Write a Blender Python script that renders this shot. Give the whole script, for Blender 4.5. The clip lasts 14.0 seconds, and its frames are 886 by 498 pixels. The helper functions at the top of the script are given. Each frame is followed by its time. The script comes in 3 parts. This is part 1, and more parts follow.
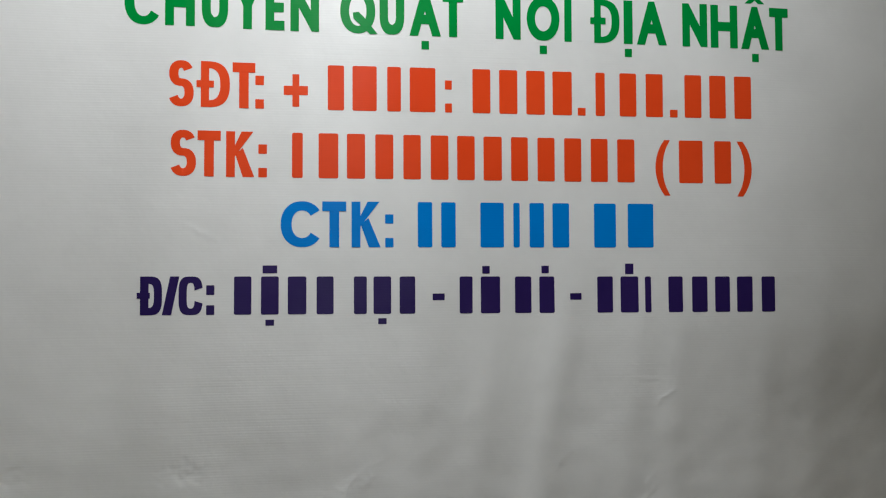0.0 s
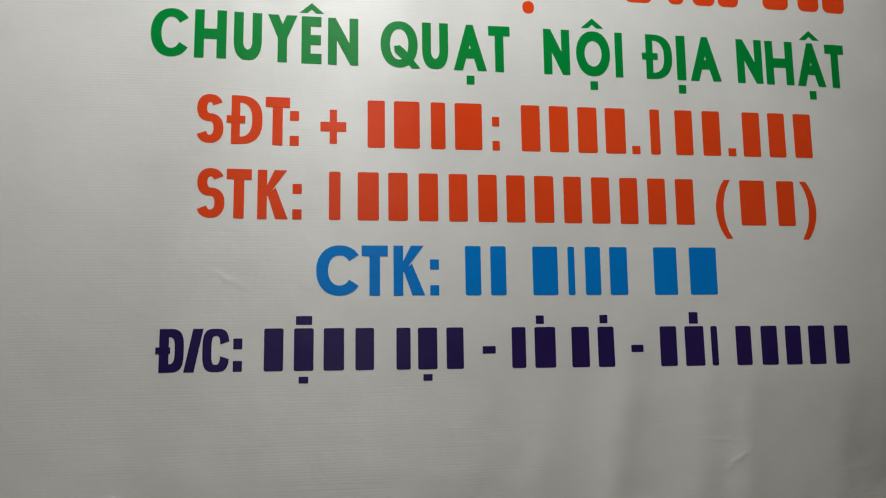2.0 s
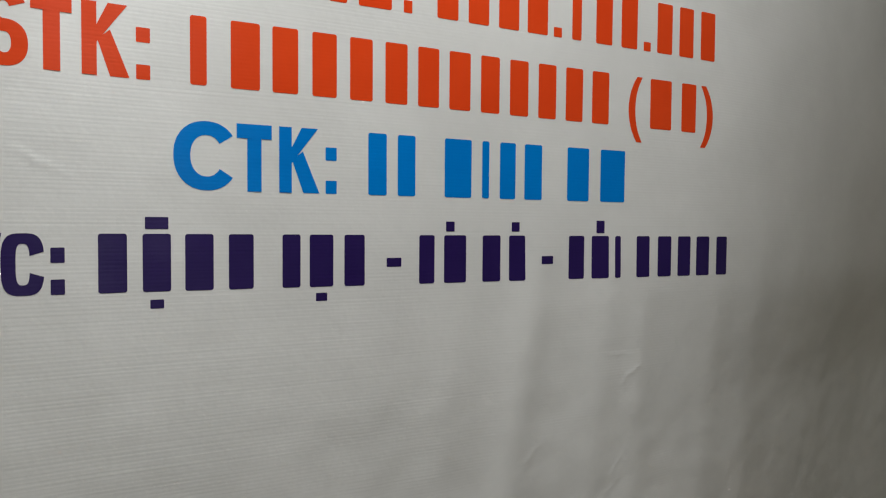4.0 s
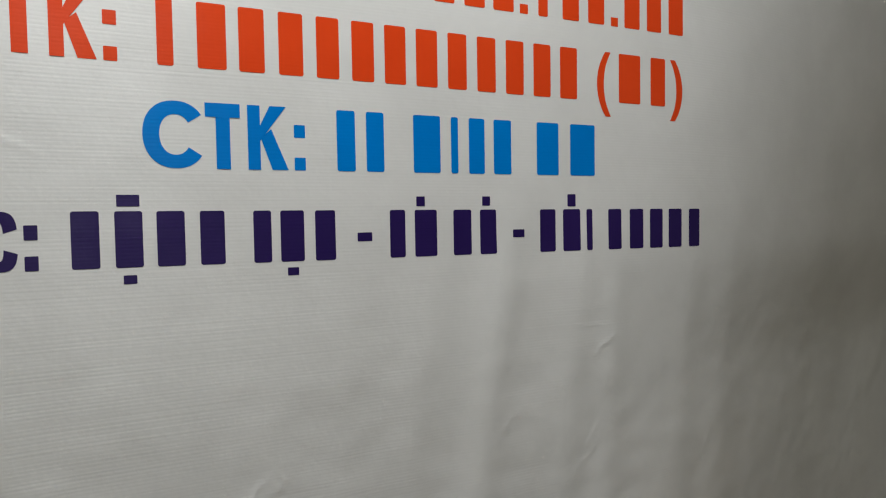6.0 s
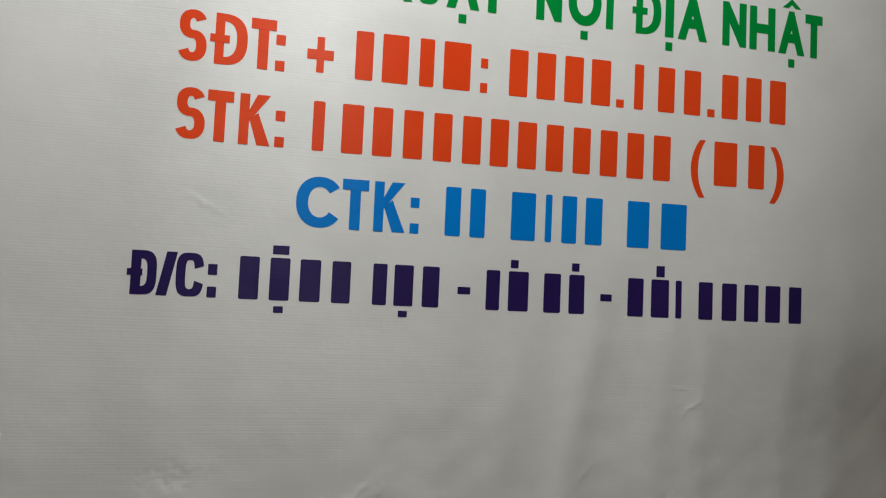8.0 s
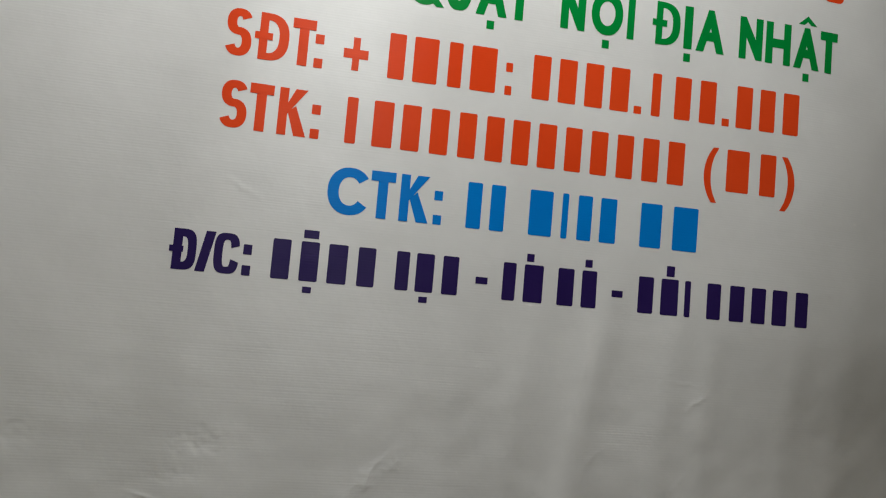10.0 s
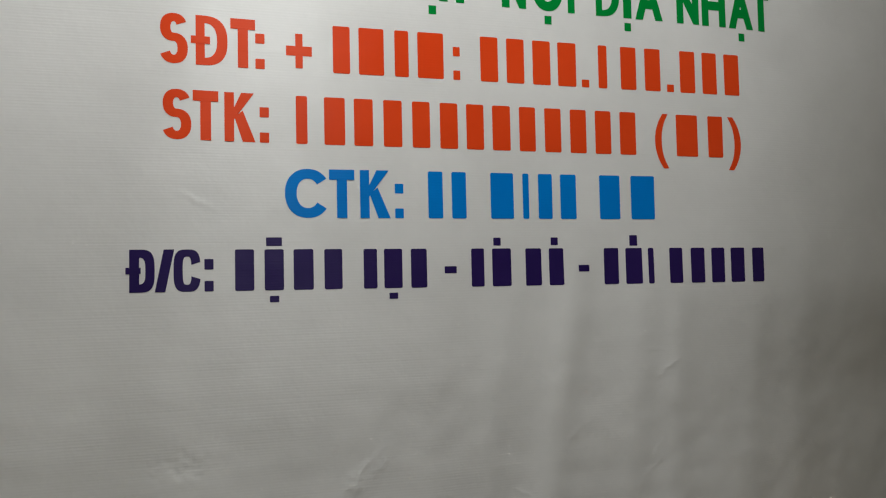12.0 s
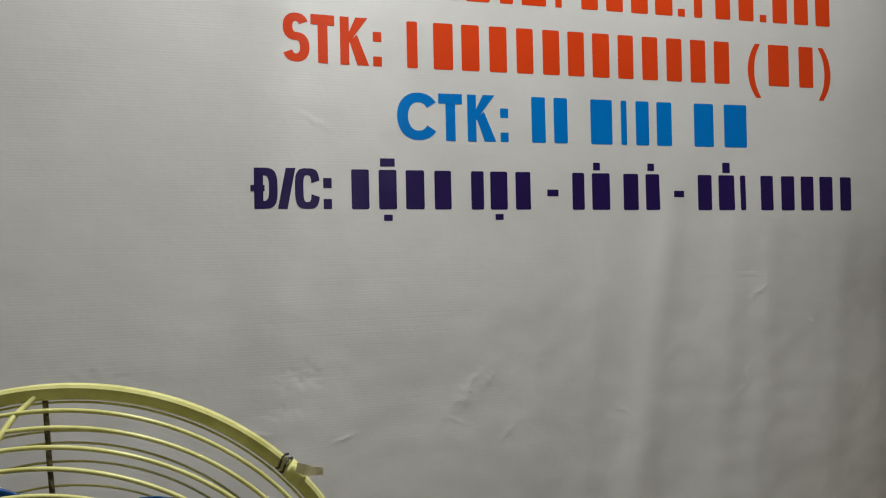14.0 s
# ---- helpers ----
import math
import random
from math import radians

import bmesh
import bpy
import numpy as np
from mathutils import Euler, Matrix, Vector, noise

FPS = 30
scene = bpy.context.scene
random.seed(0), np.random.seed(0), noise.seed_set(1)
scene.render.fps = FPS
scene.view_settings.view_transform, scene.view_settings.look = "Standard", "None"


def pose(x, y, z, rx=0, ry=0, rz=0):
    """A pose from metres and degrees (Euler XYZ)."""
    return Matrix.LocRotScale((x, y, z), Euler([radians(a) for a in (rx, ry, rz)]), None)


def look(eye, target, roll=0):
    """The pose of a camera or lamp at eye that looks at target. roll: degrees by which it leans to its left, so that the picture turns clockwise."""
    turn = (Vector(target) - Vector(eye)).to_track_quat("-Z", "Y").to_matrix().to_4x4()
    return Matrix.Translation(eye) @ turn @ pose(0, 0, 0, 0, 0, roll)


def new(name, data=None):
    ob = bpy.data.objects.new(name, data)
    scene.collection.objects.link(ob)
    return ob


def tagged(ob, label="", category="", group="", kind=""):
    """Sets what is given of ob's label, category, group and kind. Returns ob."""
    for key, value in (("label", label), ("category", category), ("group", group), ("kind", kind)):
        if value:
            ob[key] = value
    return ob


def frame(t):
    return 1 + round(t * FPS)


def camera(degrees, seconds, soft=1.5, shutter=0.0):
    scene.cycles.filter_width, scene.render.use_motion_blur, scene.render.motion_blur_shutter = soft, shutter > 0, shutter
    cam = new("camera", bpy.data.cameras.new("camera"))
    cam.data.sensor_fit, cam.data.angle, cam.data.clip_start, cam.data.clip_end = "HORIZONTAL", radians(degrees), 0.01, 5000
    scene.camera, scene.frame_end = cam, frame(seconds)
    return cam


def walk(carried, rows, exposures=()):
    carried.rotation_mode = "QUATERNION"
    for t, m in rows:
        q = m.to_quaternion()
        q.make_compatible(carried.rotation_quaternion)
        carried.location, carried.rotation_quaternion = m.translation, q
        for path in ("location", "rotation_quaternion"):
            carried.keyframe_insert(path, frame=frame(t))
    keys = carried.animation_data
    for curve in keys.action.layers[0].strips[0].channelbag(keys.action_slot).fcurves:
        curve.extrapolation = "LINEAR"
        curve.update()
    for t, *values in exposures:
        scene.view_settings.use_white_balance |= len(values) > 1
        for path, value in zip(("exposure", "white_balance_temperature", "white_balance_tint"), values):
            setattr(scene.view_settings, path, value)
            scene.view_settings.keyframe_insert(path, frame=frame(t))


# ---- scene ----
cam = camera(62.70, 14.0, soft=1.15)
PATH = [
    (0, (-0.0432, 0.0289, 1.2305), (0.1753, 2.0160, 1.2907), -0.26),
    (0.2, (-0.0696, 0.0233, 1.2377), (0.1984, 2.0050, 1.2680), -0.15),
    (0.5, (-0.0923, 0.0204, 1.2429), (0.3566, 1.9693, 1.2559), -0.80),
    (0.7, (-0.1158, 0.0154, 1.2404), (0.4284, 1.9399, 1.2312), -1.21),
    (1, (-0.1631, 0.0093, 1.2381), (0.4017, 1.9277, 1.2672), -0.74),
    (1.2, (-0.1919, 0.0269, 1.2258), (0.3950, 1.9375, 1.2992), -1.27),
    (1.5, (-0.1530, 0.0492, 1.2089), (0.3200, 1.9843, 1.3866), -1.63),
    (1.7, (-0.1403, 0.0946, 1.2230), (0.2506, 2.0489, 1.3900), -1.59),
    (2, (-0.1292, 0.1385, 1.2056), (0.1378, 2.1052, 1.4520), -0.75),
    (2.2, (-0.1358, 0.1744, 1.2352), (0.1116, 2.1537, 1.3816), -1.44),
    (2.5, (-0.1947, 0.2593, 1.2293), (0.3035, 2.1917, 1.3623), -1.37),
    (2.7, (-0.2218, 0.3108, 1.2383), (0.4231, 2.2039, 1.2625), -0.73),
    (3, (-0.2523, 0.3722, 1.2228), (0.5646, 2.1973, 1.1842), 0.02),
    (3.2, (-0.2716, 0.3966, 1.2037), (0.5731, 2.2095, 1.2109), -0.61),
    (3.5, (-0.2719, 0.3858, 1.2184), (0.5764, 2.1965, 1.1793), -0.25),
    (3.7, (-0.2742, 0.3894, 1.2365), (0.6655, 2.1534, 1.1656), 0.54),
    (5.8, (-0.2638, 0.3540, 1.2123), (0.6486, 2.1335, 1.1792), -0.96),
    (6, (-0.2498, 0.3529, 1.2111), (0.6851, 2.1189, 1.1253), -0.94),
    (6.2, (-0.2382, 0.3526, 1.1898), (0.6475, 2.1453, 1.1472), -2.27),
    (6.5, (-0.2196, 0.3084, 1.1995), (0.4170, 2.2042, 1.2200), -1.86),
    (6.7, (-0.1982, 0.2844, 1.2096), (0.3458, 2.2087, 1.1745), 0.01),
    (7, (-0.1831, 0.2354, 1.2100), (0.3316, 2.1679, 1.1829), 0.27),
    (7.2, (-0.1674, 0.1973, 1.2082), (0.3707, 2.1235, 1.2236), 1.18),
    (7.5, (-0.1664, 0.1821, 1.1929), (0.3714, 2.1074, 1.2556), 1.44),
    (7.7, (-0.1664, 0.1655, 1.1910), (0.3195, 2.1038, 1.2745), 1.70),
    (8, (-0.1795, 0.1461, 1.1892), (0.2432, 2.0976, 1.3021), 2.57),
    (8.2, (-0.1915, 0.1218, 1.1780), (0.1597, 2.0840, 1.3410), 3.51),
    (10.3, (-0.1823, 0.0863, 1.1537), (0.1763, 2.0498, 1.2815), 5.07),
    (10.5, (-0.1804, 0.0992, 1.1599), (0.1999, 2.0599, 1.2642), 4.22),
    (11, (-0.1584, 0.0992, 1.1633), (0.1130, 2.0751, 1.3123), 1.62),
    (11.2, (-0.1424, 0.0896, 1.1788), (0.0794, 2.0741, 1.2920), 1.17),
    (11.5, (-0.1471, 0.0735, 1.1886), (0.1220, 2.0522, 1.2986), 1.55),
    (11.7, (-0.1756, 0.0867, 1.1855), (0.2403, 2.0402, 1.2904), 0.84),
    (12, (-0.2257, 0.1081, 1.1714), (0.3014, 2.0352, 1.2624), -1.25),
    (12.2, (-0.2546, 0.1150, 1.1810), (0.3322, 2.0266, 1.2204), -0.87),
    (12.5, (-0.2818, 0.1088, 1.1724), (0.3797, 1.9960, 1.2035), -1.69),
    (12.7, (-0.2966, 0.1112, 1.1634), (0.3719, 1.9957, 1.2069), -1.29),
    (13, (-0.3053, 0.1049, 1.1473), (0.2978, 2.0114, 1.1841), -1.35),
    (13.2, (-0.3242, 0.1137, 1.1384), (0.2426, 2.0316, 1.1252), -1.44),
    (13.5, (-0.3411, 0.1110, 1.1311), (0.2016, 2.0358, 1.1101), -1.29),
    (13.7, (-0.3581, 0.1232, 1.1129), (0.1917, 2.0460, 1.1362), -1.31),
    (14, (-0.3687, 0.1115, 1.0909), (0.1199, 2.0508, 1.1179), -1.16),
]
EXPOSURES = [(0.0, 0.12, 6230, 10), (0.3, 0.03, 6350, 10), (0.7, 0.00, 6450, 10), (1.2, 0.04, 6500, 10), (1.7, -0.05, 6550, 10), (2.0, -0.12, 6550, 10),
             (2.4, -0.17, 6500, 10), (2.7, -0.13, 6500, 10), (3.5, 0.06, 6470, 10), (5.8, 0.18, 6450, 10), (6.2, 0.20, 6420, 10), (6.5, 0.14, 6480, 10), (7.0, 0.06, 6500, 10),
             (7.5, 0.09, 6500, 10), (8.0, 0.04, 6500, 10), (10.5, -0.04, 6500, 10), (11.5, -0.09, 6500, 10), (12.0, -0.07, 6500, 10), (12.5, 0.01, 6500, 10), (13.3, 0.06, 6520, 10), (14.0, 0.08, 6550, 10)]
walk(cam, [(t, look(eye, target, roll)) for t, eye, target, roll in PATH], EXPOSURES)

# ---------------------------------------------------------------- light
world = bpy.data.worlds.new("world")
scene.world = world
world.use_nodes = True
world.node_tree.nodes["Background"].inputs["Color"].default_value = (0.5, 0.55, 0.6, 1)
world.node_tree.nodes["Background"].inputs["Strength"].default_value = 0.05

LAMP_AT = Vector((-0.12, 0.50, 2.69))  # flat ceiling lamp in front of the banner
lamp = bpy.data.lights.new("ceiling_lamp_light", "AREA")
lamp.shape, lamp.size, lamp.energy, lamp.color = "DISK", 0.26, 25.0, (0.978, 1.0, 0.985)
lamp_ob = new("ceiling_lamp_light", lamp)
lamp_ob.matrix_world = pose(LAMP_AT.x, LAMP_AT.y, LAMP_AT.z - 0.012)

BULB_AT = Vector((-0.52, -0.25, 2.02))  # small bulb hanging behind the camera
bulb = bpy.data.lights.new("hanging_bulb_light", "POINT")
bulb.shadow_soft_size, bulb.energy, bulb.color = 0.034, 0.65, (1.0, 0.88, 0.92)
bulb_ob = new("hanging_bulb_light", bulb)
bulb_ob.location = BULB_AT


# ---------------------------------------------------------------- materials
def material(name, colour, rough=0.5, metal=0.0, spec=0.5):
    m = bpy.data.materials.new(name)
    m.use_nodes = True
    b = m.node_tree.nodes["Principled BSDF"]
    b.inputs["Base Color"].default_value = (*colour, 1)
    b.inputs["Roughness"].default_value = rough
    b.inputs["Metallic"].default_value = metal
    b.inputs["Specular IOR Level"].default_value = spec
    return m


def node(m, kind, **values):
    n = m.node_tree.nodes.new(kind)
    for key, value in values.items():
        if key in n.inputs:
            n.inputs[key].default_value = value
    return n


def mapped(m, scale, rotation=(0, 0, 0)):
    """Object coordinates, stretched."""
    coords, mapping = node(m, "ShaderNodeTexCoord"), node(m, "ShaderNodeMapping")
    mapping.inputs["Scale"].default_value, mapping.inputs["Rotation"].default_value = scale, rotation
    m.node_tree.links.new(coords.outputs["Object"], mapping.inputs["Vector"])
    return mapping.outputs["Vector"]


def noise_tex(m, scale, size, detail=4, rough=0.55, rotation=(0, 0, 0)):
    n = node(m, "ShaderNodeTexNoise", Scale=size, Detail=detail, Roughness=rough)
    m.node_tree.links.new(mapped(m, scale, rotation), n.inputs["Vector"])
    return n.outputs["Fac"]


def ramp(m, fac, lo, hi, a, b):
    r = node(m, "ShaderNodeMapRange")
    for key, value in (("From Min", lo), ("From Max", hi), ("To Min", a), ("To Max", b)):
        r.inputs[key].default_value = value
    m.node_tree.links.new(fac, r.inputs["Value"])
    return r.outputs["Result"]


def varied(m, fac, a, b, lo=0.35, hi=0.65):
    """Base colour between a and b along fac."""
    mix = m.node_tree.nodes.new("ShaderNodeMix")
    mix.data_type = "RGBA"
    mix.inputs[6].default_value, mix.inputs[7].default_value = (*a, 1), (*b, 1)
    m.node_tree.links.new(ramp(m, fac, lo, hi, 0, 1), mix.inputs[0])
    m.node_tree.links.new(mix.outputs[2], m.node_tree.nodes["Principled BSDF"].inputs["Base Color"])


def bumped(m, heights):
    """Chain of bumps: (height output, strength, distance in metres)."""
    last = None
    for height, strength, distance in heights:
        b = node(m, "ShaderNodeBump", Strength=strength, Distance=distance)
        m.node_tree.links.new(height, b.inputs["Height"])
        if last:
            m.node_tree.links.new(last, b.inputs["Normal"])
        last = b.outputs["Normal"]
    m.node_tree.links.new(last, m.node_tree.nodes["Principled BSDF"].inputs["Normal"])


RIB = 0.0040  # spacing of the woven threads under the plastic


def vinyl(name, a, b, rough, spec=0.5):
    """Printed or plain coated banner cloth: horizontal threads press through the plastic."""
    m = material(name, a, rough, spec=spec)
    varied(m, noise_tex(m, (1, 1, 1), 7.0, 5), a, b)
    across = node(m, "ShaderNodeCombineXYZ", Z=1.0)  # the threads spread gloss upwards and downwards
    bsdf = m.node_tree.nodes["Principled BSDF"]
    bsdf.inputs["Anisotropic"].default_value = 0.85
    m.node_tree.links.new(across.outputs["Vector"], bsdf.inputs["Tangent"])
    wave = node(m, "ShaderNodeTexWave", Scale=0.314 / RIB, Distortion=2.2, Detail=2.0)
    wave.inputs["Detail Scale"].default_value = 0.35
    wave.bands_direction = "Z"
    m.node_tree.links.new(mapped(m, (0.10, 1, 1)), wave.inputs["Vector"])
    threads = noise_tex(m, (4, 1, 330), 1.0, 3)
    m.node_tree.links.new(ramp(m, noise_tex(m, (1, 1, 1), 18.0, 4), 0.3, 0.7, rough - 0.05, rough + 0.07),
                          m.node_tree.nodes["Principled BSDF"].inputs["Roughness"])
    bumped(m, [(wave.outputs["Fac"], 0.36, 0.00009), (threads, 0.4, 0.00026), (noise_tex(m, (1, 1, 1), 26.0, 3), 0.3, 0.0016)])
    return m


WHITE = vinyl("white_vinyl", (0.74, 0.735, 0.72), (0.80, 0.795, 0.78), 0.40)
GREEN = vinyl("green_ink", (0.0, 0.23, 0.035), (0.0, 0.255, 0.045), 0.36, 0.12)
RED = vinyl("red_ink", (0.77, 0.060, 0.010), (0.81, 0.070, 0.013), 0.34, 0.12)
BLUE = vinyl("blue_ink", (0.0, 0.195, 0.64), (0.0, 0.215, 0.68), 0.36, 0.10)
INDIGO = vinyl("indigo_ink", (0.020, 0.009, 0.085), (0.026, 0.012, 0.10), 0.36, 0.20)

CREAM = material("cream_enamel", (0.72, 0.66, 0.38), 0.34)
varied(CREAM, noise_tex(CREAM, (1, 1, 1), 40.0, 5), (0.79, 0.77, 0.31), (0.60, 0.58, 0.18), 0.4, 0.72)
bumped(CREAM, [(noise_tex(CREAM, (1, 1, 1), 220.0, 3), 0.2, 0.0006)])
RUST = material("rusty_wire", (0.10, 0.07, 0.04), 0.75)
varied(RUST, noise_tex(RUST, (1, 1, 1), 160.0, 5), (0.07, 0.045, 0.025), (0.34, 0.29, 0.16), 0.42, 0.66)
BLADE = material("blue_plastic_blade", (0.0, 0.10, 0.42), 0.25)
varied(BLADE, noise_tex(BLADE, (1, 1, 1), 12.0, 4), (0.0, 0.085, 0.36), (0.005, 0.12, 0.46))
BODY = material("fan_body_paint", (0.66, 0.62, 0.46), 0.4)
varied(BODY, noise_tex(BODY, (1, 1, 1), 14.0, 4), (0.68, 0.64, 0.48), (0.58, 0.53, 0.37))
TAPE = material("paper_tape", (0.80, 0.76, 0.58), 0.7)
varied(TAPE, noise_tex(TAPE, (1, 1, 1), 120.0, 4), (0.90, 0.87, 0.72), (0.74, 0.69, 0.50))
CARTON = material("ochre_board", (0.45, 0.25, 0.05), 0.45)
varied(CARTON, noise_tex(CARTON, (1, 1, 1), 60.0, 5), (0.62, 0.36, 0.05), (0.20, 0.09, 0.015), 0.45, 0.68)
bumped(CARTON, [(noise_tex(CARTON, (1, 1, 1), 90.0, 4), 0.4, 0.002)])
DARK = material("dark_wire", (0.03, 0.025, 0.02), 0.6)
PLASTER = material("painted_plaster", (0.62, 0.62, 0.58), 0.85)
varied(PLASTER, noise_tex(PLASTER, (1, 1, 1), 3.0, 6), (0.47, 0.45, 0.36), (0.38, 0.36, 0.28))
bumped(PLASTER, [(noise_tex(PLASTER, (1, 1, 1), 60.0, 4), 0.3, 0.002)])
CEILING = material("ceiling_paint", (0.74, 0.74, 0.72), 0.9)
varied(CEILING, noise_tex(CEILING, (1, 1, 1), 2.0, 5), (0.76, 0.76, 0.74), (0.68, 0.68, 0.66))
FLOOR = material("mottled_floor", (0.30, 0.27, 0.23), 0.35)
varied(FLOOR, noise_tex(FLOOR, (1, 1, 1), 5.0, 6), (0.34, 0.31, 0.27), (0.24, 0.21, 0.18))
FROST = material("frosted_glass", (0.95, 0.95, 0.95), 0.3)
FROST.node_tree.nodes["Principled BSDF"].inputs["Transmission Weight"].default_value = 1.0
FROST.node_tree.nodes["Principled BSDF"].inputs["Emission Color"].default_value = (1.0, 0.88, 0.92, 1)
FROST.node_tree.nodes["Principled BSDF"].inputs["Emission Strength"].default_value = 10.0
GLOW = material("lamp_diffuser", (0.9, 0.9, 0.88), 0.4)
GLOW.node_tree.nodes["Principled BSDF"].inputs["Emission Color"].default_value = (1.0, 0.97, 0.9, 1)
GLOW.node_tree.nodes["Principled BSDF"].inputs["Emission Strength"].default_value = 6.0


# ---------------------------------------------------------------- mesh helpers
def linked(name, bm, mat, smooth=False):
    me = bpy.data.meshes.new(name)
    bm.normal_update()
    bm.to_mesh(me)
    bm.free()
    me.materials.append(mat)
    if smooth:
        me.polygons.foreach_set("use_smooth", [True] * len(me.polygons))
    return new(name, me)


def part(name, bm, mat, parent, label="", smooth=False, at=None):
    ob = linked(name, bm, mat, smooth)
    ob.parent = parent
    if at is not None:
        ob.matrix_basis = at
    return tagged(ob, label)


def box(bm, lo, hi, bevel=0.0, segments=2):
    lo, hi = Vector(lo), Vector(hi)
    made = bmesh.ops.create_cube(bm, size=1.0, matrix=Matrix.Translation((lo + hi) / 2) @ Matrix.Diagonal((*(hi - lo), 1)))
    if bevel:
        edges = {e for v in made["verts"] for e in v.link_edges}
        bmesh.ops.bevel(bm, geom=list(edges), offset=bevel, segments=segments, affect="EDGES", profile=0.5)
    return bm


def lathe(profile, segments=48):
    """A surface of revolution round z from (radius, height) pairs; closed at radius 0."""
    bm = bmesh.new()
    rings = []
    for r, h in profile:
        if r < 1e-6:
            rings.append([bm.verts.new((0, 0, h))])
        else:
            rings.append([bm.verts.new((r * math.cos(a), r * math.sin(a), h)) for a in (2 * math.pi * k / segments for k in range(segments))])
    for a, b in zip(rings, rings[1:]):
        for k in range(segments):
            n = (k + 1) % segments
            if len(a) == 1 and len(b) == 1:
                continue
            if len(a) == 1:
                bm.faces.new((a[0], b[k], b[n]))
            elif len(b) == 1:
                bm.faces.new((a[k], b[0], a[n]))
            else:
                bm.faces.new((a[k], b[k], b[n], a[n]))
    bmesh.ops.recalc_face_normals(bm, faces=bm.faces[:])
    return bm


def ring(radius, wire, height=0.0, segments=128, sides=8, wobble=0.0, phase=0.0, tall=None):
    """A wire ring round z, slightly out of true."""
    bm = bmesh.new()
    rows = []
    for k in range(segments):
        a = 2 * math.pi * k / segments
        r = radius + wobble * math.sin(2 * a + phase) + 0.4 * wobble * math.sin(5 * a + 2 * phase)
        h = height + wobble * math.cos(3 * a + phase)
        row = []
        for s in range(sides):
            b = 2 * math.pi * (s + 0.5) / sides
            rr, hh = r + wire * math.cos(b), h + (tall or wire) * math.sin(b)
            row.append(bm.verts.new((rr * math.cos(a), rr * math.sin(a), hh)))
        rows.append(row)
    for k in range(segments):
        p, q = rows[k], rows[(k + 1) % segments]
        for s in range(sides):
            n = (s + 1) % sides
            bm.faces.new((p[s], q[s], q[n], p[n]))
    bmesh.ops.recalc_face_normals(bm, faces=bm.faces[:])
    return bm


def rod(points, radius, sides=8):
    """A round rod along points."""
    bm = bmesh.new()
    points = [Vector(p) for p in points]
    rows = []
    for k, p in enumerate(points):
        way = (points[min(k + 1, len(points) - 1)] - points[max(k - 1, 0)]).normalized()
        u = way.orthogonal().normalized() if k == 0 else (rows_u - way * rows_u.dot(way)).normalized()
        rows_u = u
        v = way.cross(u)
        rows.append([bm.verts.new(p + radius * (math.cos(a) * u + math.sin(a) * v)) for a in (2 * math.pi * s / sides for s in range(sides))])
    for a, b in zip(rows, rows[1:]):
        for s in range(sides):
            n = (s + 1) % sides
            bm.faces.new((a[s], b[s], b[n], a[n]))
    bm.faces.new(rows[0][::-1])
    bm.faces.new(rows[-1])
    return bm


# ---------------------------------------------------------------- room
WALL_Y = 1.445
LEFT, RIGHT, BACK, TOP = -2.3, 2.3, -2.7, 2.75


def slab(name, lo, hi, mat, label, category):
    return tagged(linked(name, box(bmesh.new(), lo, hi), mat), label, category, kind="structure")


slab("floor", (LEFT - 0.12, BACK - 0.12, -0.1), (RIGHT + 0.12, WALL_Y + 0.12, 0.0), FLOOR, "brown-grey mottled floor of a small workshop", "floor")
slab("ceiling", (LEFT - 0.12, BACK - 0.12, TOP), (RIGHT + 0.12, WALL_Y + 0.12, TOP + 0.1), CEILING, "plain white painted ceiling", "ceiling")
slab("wall_north", (LEFT, WALL_Y, 0.0), (RIGHT, WALL_Y + 0.12, TOP), PLASTER, "pale plastered wall behind the banner", "wall")
slab("wall_south", (LEFT, BACK - 0.12, 0.0), (RIGHT, BACK, TOP), PLASTER, "pale plastered wall", "wall")
slab("wall_west", (LEFT - 0.12, BACK - 0.12, 0.0), (LEFT, WALL_Y + 0.12, TOP), PLASTER, "pale plastered wall", "wall")
slab("wall_east", (RIGHT, BACK - 0.12, 0.0), (RIGHT + 0.12, WALL_Y + 0.12, TOP), PLASTER, "pale plastered wall", "wall")

ceiling_lamp = tagged(new("ceiling_lamp"), "round white ceiling lamp with a glowing diffuser", "ceiling lamp")
ceiling_lamp.location = (LAMP_AT.x, LAMP_AT.y, TOP)

# ---------------------------------------------------------------- banner
BANNER_Y = 1.166
SHEET = (-1.2, 1.8, 0.42, 2.02)  # left, right, bottom, top
# hanging folds: place at 1 m height, slant, half width, height of the ridge, where it begins and ends upwards
FOLDS = [
    (0.045, 0.05, 0.030, 0.0022, 1.26, 1.00),
    (0.145, 0.10, 0.026, 0.0020, 1.28, 1.02),
    (0.252, 0.16, 0.032, 0.0052, 1.30, 1.06),
    (0.385, 0.12, 0.036, 0.0034, 1.27, 1.04),
    (0.452, 0.10, 0.026, 0.0022, 1.24, 1.04),
    (0.610, 0.10, 0.030, 0.0014, 1.42, 1.00),
    (0.720, 0.05, 0.040, 0.0016, 1.40, 1.05),
    (-0.10, 0.00, 0.050, 0.0012, 1.15, 0.95),
    (-0.335, 0.02, 0.070, 0.0040, 3.00, 2.00),
    (-0.62, -0.04, 0.080, 0.0030, 3.00, 2.00),
]
